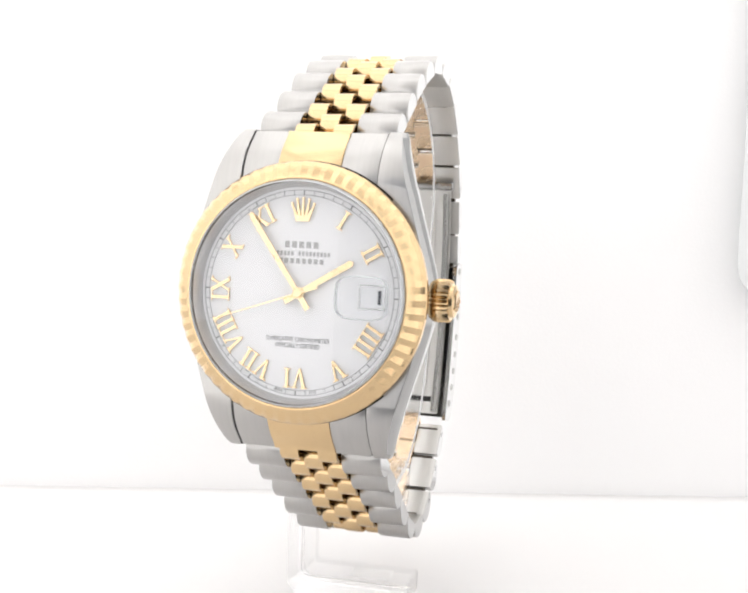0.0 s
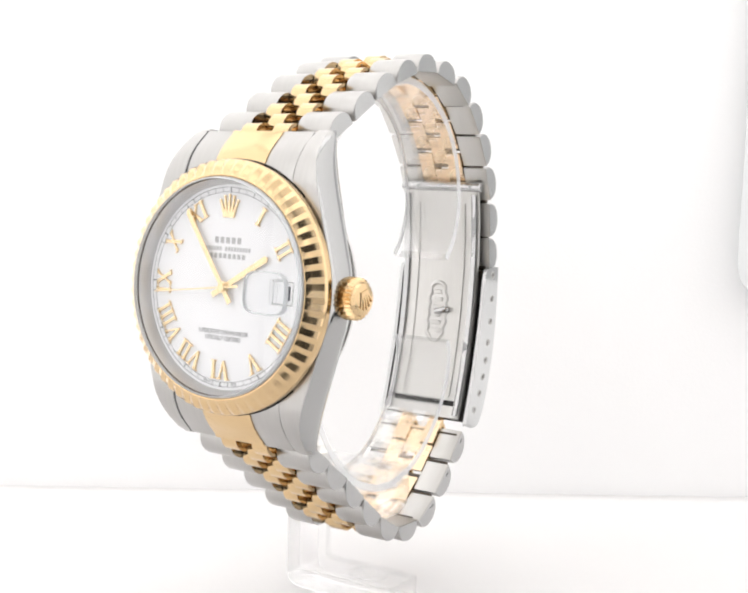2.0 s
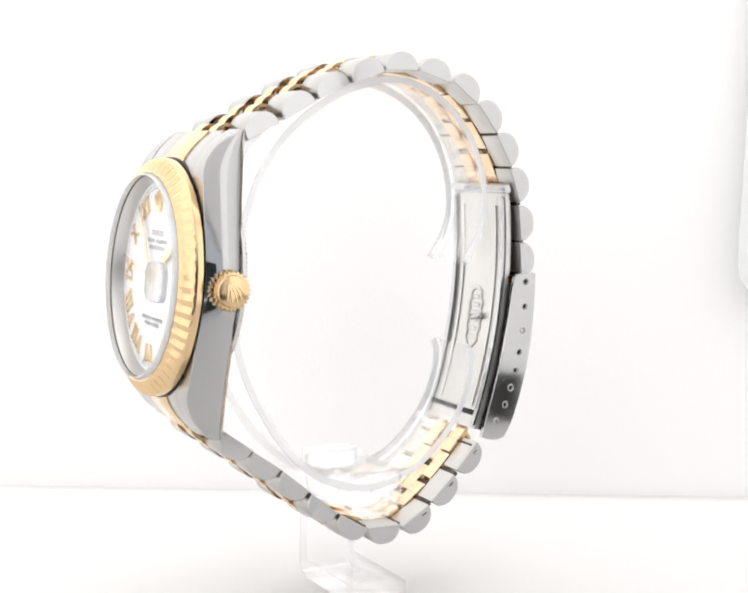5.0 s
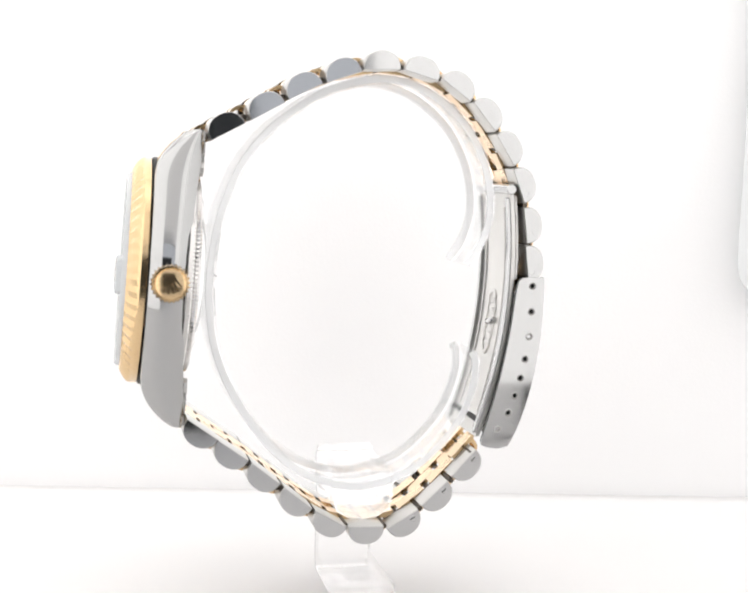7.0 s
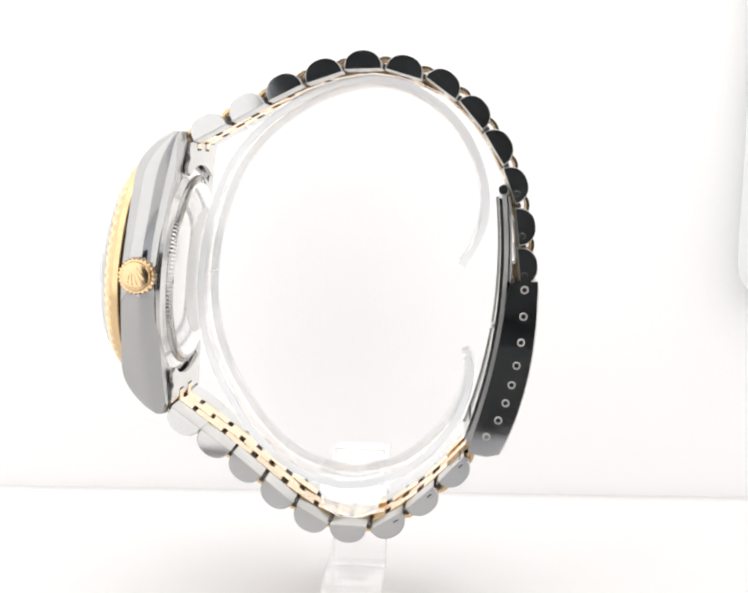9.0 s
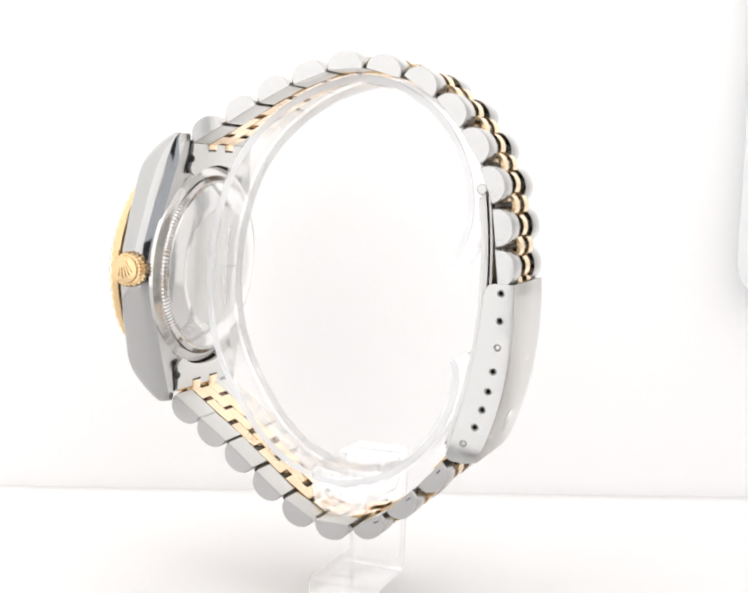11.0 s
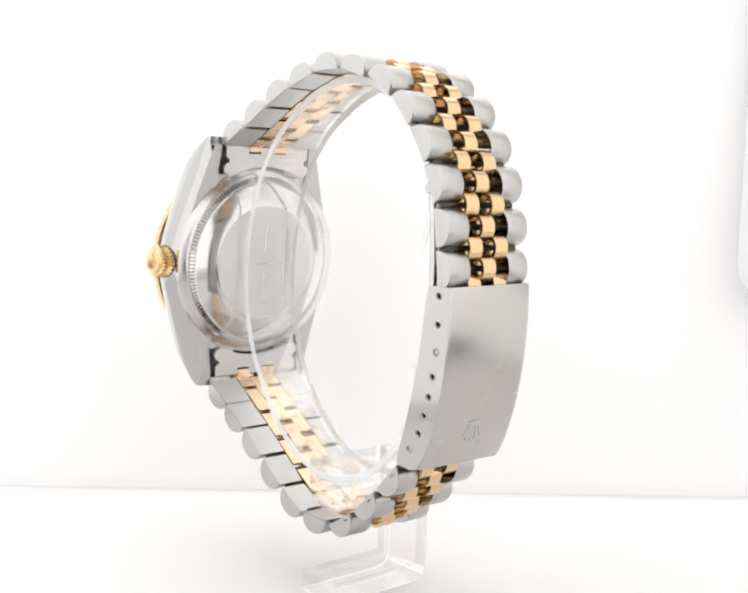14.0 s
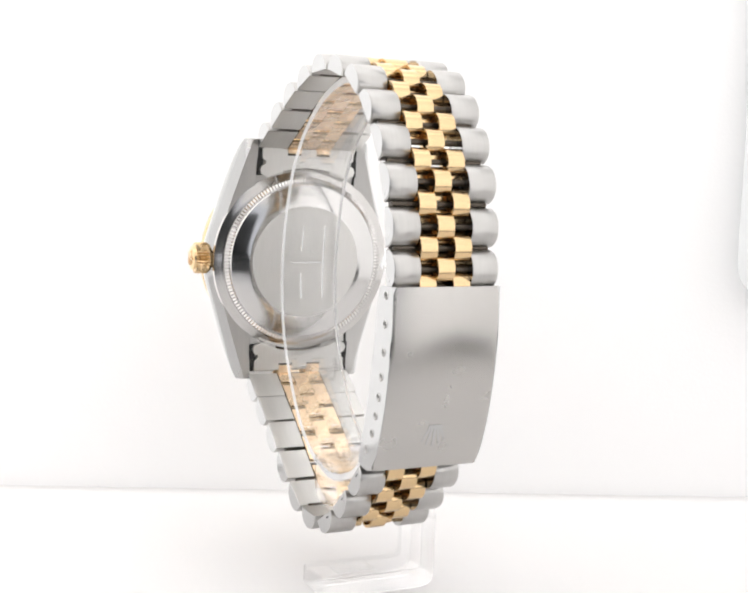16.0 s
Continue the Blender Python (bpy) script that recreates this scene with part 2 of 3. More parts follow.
CASE = Matrix.Translation((0.05, -35.96, -17.0)) @ Matrix.Rotation(TWIST, 4, "Z") @ Matrix(((1, 0, 0, 0), (0, math.sin(TILT), -math.cos(TILT), 0), (0, math.cos(TILT), math.sin(TILT), 0), (0, 0, 0, 1)))


def half_width(v):
    """Half the width of the case at the height v over its middle."""
    a = abs(v)
    if a <= 5.4:
        return math.sqrt(18.25 ** 2 - a * a)
    return 17.43 + (12.2 - 17.43) * (a - 5.4) / (22.9 - 5.4)


def case_front(v):
    a = abs(v)
    return 2.4 if a < 15 else 2.4 - 4.9 * ((a - 15) / 7.9) ** 2.1


def case_back(v):
    return -3.4 - 1.45 * (abs(v) / 22.9) ** 2


def case_flank(sign):
    loops = []
    n = 56
    for k in range(n + 1):
        v = -22.9 + 45.8 * k / n
        h, f, b = half_width(v), case_front(v), case_back(v)
        i = 10.0
        if k in (0, n):
            f, b, h, i = f - 0.25, b + 0.15, h - 0.2, i + 0.15
        m, d = (f + b) / 2, (f - b) / 2
        belly = [(h + 0.38 - (0.75 if q > 0 else 1.5) * q * q, m + d * q) for q in [-0.93 + 1.86 * j / 12 for j in range(13)]]
        sec = [(i, b), (h - 1.12, b)] + belly + [(h - 0.36, f - 0.06), (h - 0.5, f), (i + 0.1, f), (i, f - 0.1)]
        loops.append([(sign * x, v, w) for x, w in sec])
    return rings(bmesh.new(), loops)


def build_case():
    case = part("case", lathe([(15.0, -3.4), (17.3, -3.4), (17.4, -3.2), (17.3, 2.3), (15.0, 2.3)], 96), STEEL, watch, "brushed steel case", 30, CASE)
    for s in (1, -1):
        part("lug_flank", case_flank(s), STEEL, case, "", 24, CASE, SATIN, 0.6)
    # crown guard recess, its shade painted near black
    part("crown_tube", rod((16.6, 0, -0.6), (18.6, 0, -0.6), 2.0, 24), DARK, case, "", 30, CASE)
    # turned back with its fluted ring
    part("case_back", lathe([(17.75, -3.3), (17.6, -3.9), (16.5, -4.25), (16.2, -4.4), (14.9, -4.7)], 96), BACK, watch, "turned steel screw back", 25, CASE)
    n = 150
    loops = []
    for r, w in ((16.0, -4.3), (15.9, -4.95), (15.2, -5.2), (14.7, -5.15), (14.7, -4.3)):
        lp = []
        for i in range(2 * n):
            a = math.pi * i / n
            k = 0.13 if i % 2 and r > 14.5 else 0.0
            lp.append(((r - k) * math.cos(a), (r - k) * math.sin(a), w + (k if w < -4.9 else 0)))
        loops.append(lp)
    part("fluted_ring", rings(bmesh.new(), loops), BACK, watch, "finely fluted steel ring", 15, CASE)
    part("back_cover", lathe([(14.8, -5.05), (14.6, -5.25), (13.2, -5.72), (11.8, -6.08), (10.9, -6.22), (0.05, -6.22)], 96), MIRROR, watch, "polished dished back cover", 20, CASE)
    part("back_disc", lathe([(10.7, -6.2), (10.6, -6.26), (0.05, -6.29)], 96), BLADE_STEEL, watch, "brushed flat middle of the back", 20, CASE)


build_case()


def build_bezel():
    n = 60
    loops = []
    for r, w, k in ((15.55, 4.7, 0), (15.55, 5.45, 0), (15.7, 5.6, 0), (15.9, 5.62, 0.15), (16.1, 5.55, 0.8), (16.8, 5.2, 1.0), (17.5, 4.72, 1.0), (18.0, 4.2, 1.0), (18.15, 3.85, 0.6), (18.17, 3.6, 0.0), (18.15, 2.8, 0), (17.95, 2.65, 0), (16.0, 2.65, 0)):
        lp = []
        for i in range(2 * n):
            a = math.pi * i / n
            d = 0.31 * k * (i % 2)
            lp.append(((r - d * 0.35) * math.cos(a), (r - d * 0.35) * math.sin(a), w - d * 0.8))
        loops.append(lp)
    part("bezel", rings(bmesh.new(), loops, False, True), GOLD, watch, "fluted yellow gold bezel", 18, CASE)
    # Black ring and arcs that paint the shade under the bezel.
    part("bezel_gap_shade", lathe([(17.45, 2.1), (17.45, 2.72)], 96), DARK, watch, "", 30, CASE)
    for side in (90, 270):
        arc = [radians(side - 43 + 86 * k / 24) for k in range(25)]
        bm = rings(bmesh.new(), [[(r * math.cos(a), r * math.sin(a), w) for r, w in ((17.5, 1.5), (18.3, 1.5), (18.3, 2.47), (17.5, 2.47))] for a in arc])
        part("bezel_arc_shade", bm, DARK, watch, "black arc painted as the shade under the bezel", 30, CASE)
    part("inner_ring", rings(bmesh.new(), [[(r * math.cos(a), r * math.sin(a), w) for a in [2 * math.pi * i / 96 for i in range(96)]] for r, w in ((15.56, 5.5), (15.3, 5.4), (14.6, 3.55), (14.62, 2.9), (15.56, 2.9))], False, True), REHAUT, watch, "satin steel ring round the dial", 40, CASE)
    part("gasket", rings(bmesh.new(), [[(r * math.cos(a), r * math.sin(a), w) for a in [2 * math.pi * i / 96 for i in range(96)]] for r, w in ((15.22, 5.3), (15.36, 5.52), (15.42, 5.4), (15.3, 5.25))], False, True), DARK_STEEL, watch, "thin dark gasket under the crystal", 40, CASE)


build_bezel()


def build_crystal():
    c = part("crystal", lathe([(15.3, 5.0), (15.4, 5.85), (15.15, 6.18), (14.7, 6.28), (0.05, 6.30)], 96, cap=False), CRYSTAL, watch, "clear flat watch crystal", 30, CASE)
    c.visible_shadow = False
    rim = part("crystal_edge", rings(bmesh.new(), [[(r * math.cos(a), r * math.sin(a), w) for a in [2 * math.pi * i / 96 for i in range(96)]] for r, w in ((15.45, 5.2), (15.55, 5.2), (15.5, 6.0), (15.25, 6.36), (15.2, 6.32))], False, True), PALE_RIM, watch, "pale half-clear edge of the watch crystal", 50, CASE)
    rim.visible_shadow = False
    # magnifier: a rounded rectangle with a domed top
    loops = []
    for s, w in ((0.05, 6.33), (1.0, 6.33), (1.0, 6.95), (0.96, 7.18), (0.7, 7.38), (0.4, 7.45), (0.05, 7.47)):
        lp = []
        for i in range(40):
            a = 2 * math.pi * i / 40
            c_, s_ = math.cos(a), math.sin(a)
            k = (abs(c_) ** 4 + abs(s_) ** 4) ** -0.25
            lp.append((9.9 + 3.65 * s * k * c_, 2.9 * s * k * s_, w))
        loops.append(lp)
    m = part("magnifier", rings(bmesh.new(), loops, False), LENS, watch, "small square magnifying lens over the date", 50, CASE)
    m.visible_shadow = False
    # Pale rim colour stands in for the grey refraction at the lens border.
    rim = part("magnifier_edge", rings(bmesh.new(), [[(9.9 + (x - 9.9) * k, y * k, w) for x, y, _ in loops[1]] for k, w in ((0.95, 6.34), (1.01, 6.34), (1.01, 7.0), (0.97, 7.15))], False, True), PALE_RIM, m, "pale rim painted as the refraction at the magnifier's edge", 50, CASE)
    rim.visible_shadow = False


build_crystal()


# ---- dial, markers, pointers ----
def bar(bm, x0, y0, x1, y1, wa, wb, t0, t1):
    """A straight stroke from (x0, y0) to (x1, y1), wa wide at its start and wb at its end."""
    d = Vector((x1 - x0, y1 - y0)).normalized()
    n = Vector((-d.y, d.x))
    p, q = Vector((x0, y0)), Vector((x1, y1))
    pts = [p - n * wa / 2, q - n * wb / 2, q + n * wb / 2, p + n * wa / 2]
    return polygon([(v.x, v.y) for v in pts], t0, t1, bm)


def numeral(text, h=2.5):
    """Strokes with serifs; middle at the origin, foot at -h/2."""
    width = {"I": 0.72, "V": 1.75, "X": 1.7}
    gap = 0.12
    total = sum(width[c] for c in text) + gap * (len(text) - 1)
    x = -total / 2
    bm = bmesh.new()
    a, b = -h / 2, h / 2
    k = 0
    for c in text:
        w = width[c]
        m = x + w / 2
        t1 = 3.34 + 0.004 * k
        k += 1
        if c == "I":
            bar(bm, m, a, m, b, 0.29, 0.29, 3.0, t1)
            bar(bm, m - 0.36, a + 0.09, m + 0.36, a + 0.09, 0.13, 0.13, 3.0, t1 - 0.03)
            bar(bm, m - 0.36, b - 0.09, m + 0.36, b - 0.09, 0.13, 0.13, 3.0, t1 - 0.03)
        elif c == "V":
            bar(bm, m - 0.55, b, m, a, 0.34, 0.22, 3.0, t1)
            bar(bm, m + 0.55, b, m, a, 0.17, 0.15, 3.0, t1 - 0.02)
            bar(bm, m - 0.9, b - 0.09, m - 0.2, b - 0.09, 0.13, 0.13, 3.0, t1 - 0.04)
            bar(bm, m + 0.25, b - 0.09, m + 0.85, b - 0.09, 0.13, 0.13, 3.0, t1 - 0.04)
        else:
            bar(bm, m - 0.6, b, m + 0.6, a, 0.33, 0.33, 3.0, t1)
            bar(bm, m + 0.6, b, m - 0.6, a, 0.16, 0.16, 3.0, t1 - 0.02)
            for y in (a + 0.09, b - 0.09):
                bar(bm, m - 0.88, y, m - 0.3, y, 0.13, 0.13, 3.0, t1 - 0.04)
                bar(bm, m + 0.3, y, m + 0.88, y, 0.13, 0.13, 3.0, t1 - 0.04)
        x += w + gap
    bm.transform(Matrix.Diagonal((1.3, 1.06, 1, 1)))
    return bm


def crown_shape(bm, s, t0, t1):
    """A plain five-rayed shape, s high."""
    polygon([(-0.30 * s, -0.5 * s), (0.30 * s, -0.5 * s), (0.34 * s, -0.36 * s), (0.0, -0.30 * s), (-0.34 * s, -0.36 * s)], t0, t1, bm)
    for i, (x, y) in enumerate(((-0.50, 0.22), (-0.27, 0.40), (0.0, 0.46), (0.27, 0.40), (0.50, 0.22))):
        bar(bm, x * 0.5 * s, -0.36 * s, x * s, y * s, 0.15 * s, 0.05 * s, t0, t1 - 0.003 * (i + 1))
        polygon(circle(x * s, (y + 0.03) * s, 0.055 * s, 10), t0, t1 - 0.003 * (i + 1), bm)
    return bm


def text_mesh(words, size):
    c = bpy.data.curves.new("words", "FONT")
    c.body, c.size, c.align_x, c.align_y, c.extrude = words, size, "CENTER", "CENTER", 0.012
    c.resolution_u = 2
    ob = bpy.data.objects.new("words", c)
    me = bpy.data.meshes.new_from_object(ob)
    bm = bmesh.new()
    bm.from_mesh(me)
    bpy.data.objects.remove(ob)
    bpy.data.meshes.remove(me)
    bpy.data.curves.remove(c)
    return bm


def turned(bm, angle, r, lift=0.0):
    """Clockwise from the top by angle, its middle r from the centre."""
    bm.transform(Matrix.Rotation(-radians(angle), 4, "Z") @ Matrix.Translation((0, r, lift)))
    return bm


def letter_blocks(counts, y, height, pitch, t0=3.015, t1=3.04):
    """A line of plain blocks in place of the words of a name."""
    n = sum(counts) + len(counts) - 1
    bm = bmesh.new()
    x = -n * pitch / 2
    for c in counts:
        for _ in range(c):
            polygon([(x + 0.12 * pitch, y - height / 2), (x + 0.78 * pitch, y - height / 2), (x + 0.78 * pitch, y + height / 2), (x + 0.12 * pitch, y + height / 2)], t0, t1, bm)
            x += pitch
        x += pitch
    return bm


DIAL_POSE = CASE @ Matrix.Translation((0, 0, 0.4)) @ Matrix.Diagonal((1.025, 1.025, 1, 1))


def build_dial():
    win = [(8.5, -1.45), (11.7, -1.45), (11.7, 1.45), (8.5, 1.45)]
    dial = part("dial", plate(circle(0, 0, 14.25, 96), [win], 2.6, 3.0), DIAL, watch, "glossy white dial", 30, DIAL_POSE)
    part("date_disc", box(8.52, 11.68, -1.43, 1.43, 2.4, 2.92), DIAL, dial, "white date disc", 30, DIAL_POSE)
    part("date_figure", box(10.9, 11.3, -0.95, 0.95, 2.92, 2.95), INK_DARK, dial, "dark bar on the date disc", 30, DIAL_POSE)
    frame_bm = plate([(8.35, -1.6), (11.85, -1.6), (11.85, 1.6), (8.35, 1.6)], [win], 3.0, 3.05)
    part("date_frame", frame_bm, POLISHED, dial, "thin frame of the date window", 30, DIAL_POSE)
    for i, t in enumerate(("I", "II", "", "IIII", "V", "VI", "VII", "VIII", "IX", "X", "XI")):
        if t:
            part("hour_marker", turned(numeral(t), 30 * (i + 1), 11.5), GOLD_PALE, dial, "raised gold Roman numeral", 20, DIAL_POSE)
    part("emblem", turned(crown_shape(bmesh.new(), 3.1, 3.0, 3.35), 0, 11.2), GOLD_PALE, dial, "raised gold five-pointed emblem", 20, DIAL_POSE)
    # minute track: two fine rings and the ticks between
    bm = bmesh.new()
    for r in (13.18, 13.82):
        rings(bm, [[(k * math.cos(a), k * math.sin(a), w) for a in [2 * math.pi * i / 120 for i in range(120)]] for k, w in ((r - 0.03, 3.005), (r + 0.03, 3.005), (r + 0.03, 3.02), (r - 0.03, 3.02))], False, True)
    for i in range(60):
        b2 = bmesh.new()
        wdt = 0.16 if i % 5 == 0 else 0.07
        polygon([(-wdt / 2, -0.3), (wdt / 2, -0.3), (wdt / 2, 0.3), (-wdt / 2, 0.3)], 3.006, 3.024, b2)
        turned(b2, 6 * i, 13.5)
        me = bpy.data.meshes.new("tick")
        b2.to_mesh(me)
        b2.free()
        bm.from_mesh(me)
        bpy.data.meshes.remove(me)
    part("minute_track", bm, INK_TEXT, dial, "fine grey minute track", 0, DIAL_POSE)
    part("name_line", letter_blocks((5,), 6.5, 0.86, 1.02), INK, dial, "grey name line drawn as plain blocks", 0, DIAL_POSE)
    part("name_line", letter_blocks((6, 9), 5.3, 0.58, 0.52), INK, dial, "grey name line drawn as plain blocks", 0, DIAL_POSE)
    part("name_line", letter_blocks((8,), 4.3, 0.66, 0.84), INK, dial, "grey name line drawn as plain blocks", 0, DIAL_POSE)
    for words, y, wide in (("SUPERLATIVE CHRONOMETER", -6.25, 9.0), ("OFFICIALLY CERTIFIED", -7.1, 6.4)):
        bm = text_mesh(words, 1.0)
        xs, ys = [v.co.x for v in bm.verts], [v.co.y for v in bm.verts]
        bm.transform(Matrix.Translation((0, y, 3.02)) @ Matrix.Diagonal((wide / (max(xs) - min(xs)), 0.62 / (max(ys) - min(ys)), 1, 1)) @ Matrix.Translation((-(max(xs) + min(xs)) / 2, -(max(ys) + min(ys)) / 2, 0)))
        part("dial_text", bm, INK_TEXT, dial, "fine grey printed words", 0, DIAL_POSE)
    for s in (-1, 1):
        bm = letter_blocks((5,) if s < 0 else (4,), 0, 0.3, 0.26)
        turned(bm, 180 + 10.5 * -s, 13.45)
        part("small_print", bm, INK, dial, "tiny grey print at the dial's foot", 0, DIAL_POSE)


build_dial()
HAND_POSE = CASE @ Matrix.Translation((0, 0, 0.4))
HAND_POSE.translation *= MM


def hand(name, points, t0, t1, label, extra=None):
    bm = polygon(points, t0, t1)
    if extra:
        extra(bm)
    return part(name, bm, GOLD_PALE, watch, label, 30)


def hub(r, t0, t1):
    return lambda bm: lathe([(r, t0), (r, t1 - 0.05), (r - 0.06, t1), (0.02, t1)], 24, bm)


hour_hand = hand("hour_hand", [(-0.42, -2.4), (0.42, -2.4), (0.36, 0), (0.45, 8.6), (0, 9.0), (-0.45, 8.6), (-0.36, 0)], 3.40, 3.55, "gold hour hand", hub(0.85, 3.38, 3.62))
minute_hand = hand("minute_hand", [(-0.40, -2.6), (0.40, -2.6), (0.33, 0), (0.38, 12.4), (0, 13.0), (-0.38, 12.4), (-0.33, 0)], 3.70, 3.84, "gold minute hand", hub(0.8, 3.68, 3.9))
second_hand = hand("second_hand", [(-0.2, -3.0), (0.2, -3.0), (0.1, 0), (0.07, 12.9), (-0.07, 12.9), (-0.1, 0)], 3.98, 4.06, "thin gold second hand", hub(0.6, 3.95, 4.15))


# ---- winding crown ----
def build_crown():
    n = 26
    loops = []
    for x, r, k in ((17.9, 2.2, 0), (17.95, 2.75, 0.5), (18.25, 2.98, 1), (20.2, 2.94, 1), (20.5, 2.8, 0.9), (20.55, 2.35, 0.0), (21.0, 2.2, 0), (21.22, 1.5, 0), (21.3, 0.05, 0)):
        lp = []
        for i in range(n * 2):
            a = math.pi * i / n
            rr = r - (0.36 * k if i % 2 else 0)
            lp.append((x, rr * math.cos(a), -0.7 + rr * math.sin(a)))
        loops.append(lp)
    crown = part("winding_crown", rings(bmesh.new(), loops), GOLD, watch, "fluted yellow gold winding crown", 28, CASE)
    m = CASE @ Matrix.Translation((21.2, 0, -0.7)) @ Matrix(((0, 0, 1, 0), (0, 1, 0, 0), (-1, 0, 0, 0), (0, 0, 0, 1))) @ Matrix.Rotation(radians(200), 4, "Z")
    part("crown_emblem", crown_shape(bmesh.new(), 2.6, -0.05, 0.2), GOLD, crown, "small raised emblem on the crown's face", 20, m)


build_crown()


# ---- end pieces between the lugs ----
def end_piece(sign):
    def sec(lift):
        pr = [(v, case_front(v) + lift) for v in (13.5, 15.0, 16.2, 17.4, 18.6, 19.8, 21.0, 22.0)]
        pr += [(22.6, -1.9), (22.6, -2.6), (21.8, -3.6), (17.5, -4.3), (13.5, -3.3)]
        return [(sign * v, w) for v, w in pr]
    def made(x0, x1, lift):
        return prism(sec(lift), x0, x1, 0.12)
    # Black filler paints the shade of the gap beside the lug.
    part("lug_gap_shade", prism(sec(-0.18), -9.99, -9.66), DARK, watch, "black filler painted as shade between lug and end piece", 0, CASE)
    part("end_piece", made(-9.66, -4.65, -0.01), STEEL, watch, "brushed steel end piece", 30, CASE)
    part("end_piece", made(4.65, 9.97, -0.01), STEEL, watch, "brushed steel end piece", 30, CASE)
    part("end_piece_middle", prism([(sign * v, w) for v, w in [(v, case_front(v) + 0.16) for v in (14.5, 16.0, 17.2, 18.4, 19.6, 20.8, 22.0)] + [(22.65, -1.7), (22.6, -2.4), (21.8, -3.6), (19.5, -3.9), (18.6, -1.0), (14.5, -1.0)]], -4.6, 4.6, 0.12), GOLD, watch, "domed gold middle of the end piece", 30, CASE)
    pts = [(-9.2, 21.3), (-9.2, 19.4), (-8.5, 18.9), (-8.5, 18.4), (-9.3, 18.0), (-9.6, 17.2), (-9.3, 16.4), (-8.6, 16.2)]
    pts += [(x, math.sqrt(17.75 ** 2 - x * x)) for x in [-8.0 + 16.0 * k / 16 for k in range(17)]]
    pts += [(8.6, 16.2), (9.3, 16.4), (9.6, 17.2), (9.3, 18.0), (8.5, 18.4), (8.5, 18.9), (9.2, 19.4), (9.2, 21.3)]
    plate_ = part("end_plate", polygon([(x, sign * v) for x, v in pts], -5.0, -4.32), BLADE_STEEL, watch, "notched steel plate behind the end piece", 30, CASE)
    for x in (-2.87, 2.87):
        part("gold_tab", box(x - 1.3, x + 1.3, min(sign * 20.4, sign * 22.4), max(sign * 20.4, sign * 22.4), -5.15, -4.1, 0.12), GOLD_FLAT, plate_, "small gold tab", 30, CASE)
        part("tab_gap_shade", box(x - 1.35, x + 1.35, min(sign * 20.05, sign * 20.4), max(sign * 20.05, sign * 20.4), -5.02, -4.6), DARK, plate_, "black strip painted as shade in the gap at the tab", 0, CASE)
    for x in (-9.5, 9.5):
        part("plate_gap_shade", box(x - 0.6, x + 0.6, min(sign * 16.2, sign * 21.5), max(sign * 16.2, sign * 21.5), -4.42, -4.33), DARK, plate_, "black strip painted as shade beside the notched plate", 0, CASE)
    for x in (-9.75, 9.75):
        part("spring_bar", rod((x - 0.6, sign * 20.6, -3.9), (x + 0.6, sign * 20.6, -3.9), 0.6, 12), DARK, plate_, "dark end of the spring bar", 30, CASE)


for s in (1, -1):
    end_piece(s)

# ---- bracelet: the middle of each link's inner face (y, z) and the heading of the band there ----
UPPER = [(-26.6, 5.5, 29), (-20.45, 8.9, 30), (-14.6, 12.2, 27), (-8.45, 14.75, 20), (-2.4, 16.25, 3), (4.0, 15.65, -15), (9.95, 13.6, -35), (14.9, 9.55, -49), (18.75, 4.35, -57), (21.45, -1.45, -68), (22.95, -7.9, -82), (23.55, -14.2, -83)]
LOWER = [(-29.7, -40.9, -35), (-24.75, -44.45, -34.5), (-19.45, -48.35, -38), (-14.1, -52.6, -38), (-8.5, -56.4, -29), (-2.6, -57.95, -1), (3.6, -56.95, 31), (9.0, -52.8, 43), (13.95, -47.8, 48)]


def band_x(y):
    """The band drifts sideways towards the clasp."""
    return 0.25 + 0.1 * min(1.0, max(0.0, (y + 30) / 50))


def link_frame(y, z, deg, up):
    """Link space: x across the band, y along it, z outward."""
    a = radians(deg)
    t = Vector((0, math.cos(a), math.sin(a)))
    n = Vector((0, -t.z, t.y)) * (1 if up else -1)
    x = t.cross(n)
    return Matrix(((x.x, t.x, n.x, band_x(y)), (x.y, t.y, n.y, y), (x.z, t.z, n.z, z), (0, 0, 0, 1)))


def d_profile(length, height, foot, n=14):
    h = length / 2
    pts = [(-h, 0), (h, 0)]
    pts += [(h * math.cos(a) ** 0.9 if math.cos(a) >= 0 else -h * (-math.cos(a)) ** 0.9, foot + (height - foot) * math.sin(a)) for a in [math.pi * k / n for k in range(n + 1)]]
    return pts


def gold_arch():
    """A link with a flat foot and a thin arch over an open bore."""
    n = 12
    arc = [math.pi * k / n for k in range(n + 1)]
    out = [(-2.72, 0), (2.72, 0), (2.72, 0.42), (2.15, 0.7)] + [(2.1 * math.cos(a), 1.15 + 1.75 * math.sin(a)) for a in arc] + [(-2.15, 0.7), (-2.72, 0.42)]
    bore = [(1.55 * math.cos(a), 1.1 + 1.3 * math.sin(a)) for a in arc] + [(-1.5, 0.75), (1.5, 0.75)]
    bm = plate(out, [bore], -1.40, 1.40)
    bm.transform(Matrix(((0, 0, 1, 0), (1, 0, 0, 0), (0, 1, 0, 0), (0, 0, 0, 1))))
    return bm


gold_mesh = None


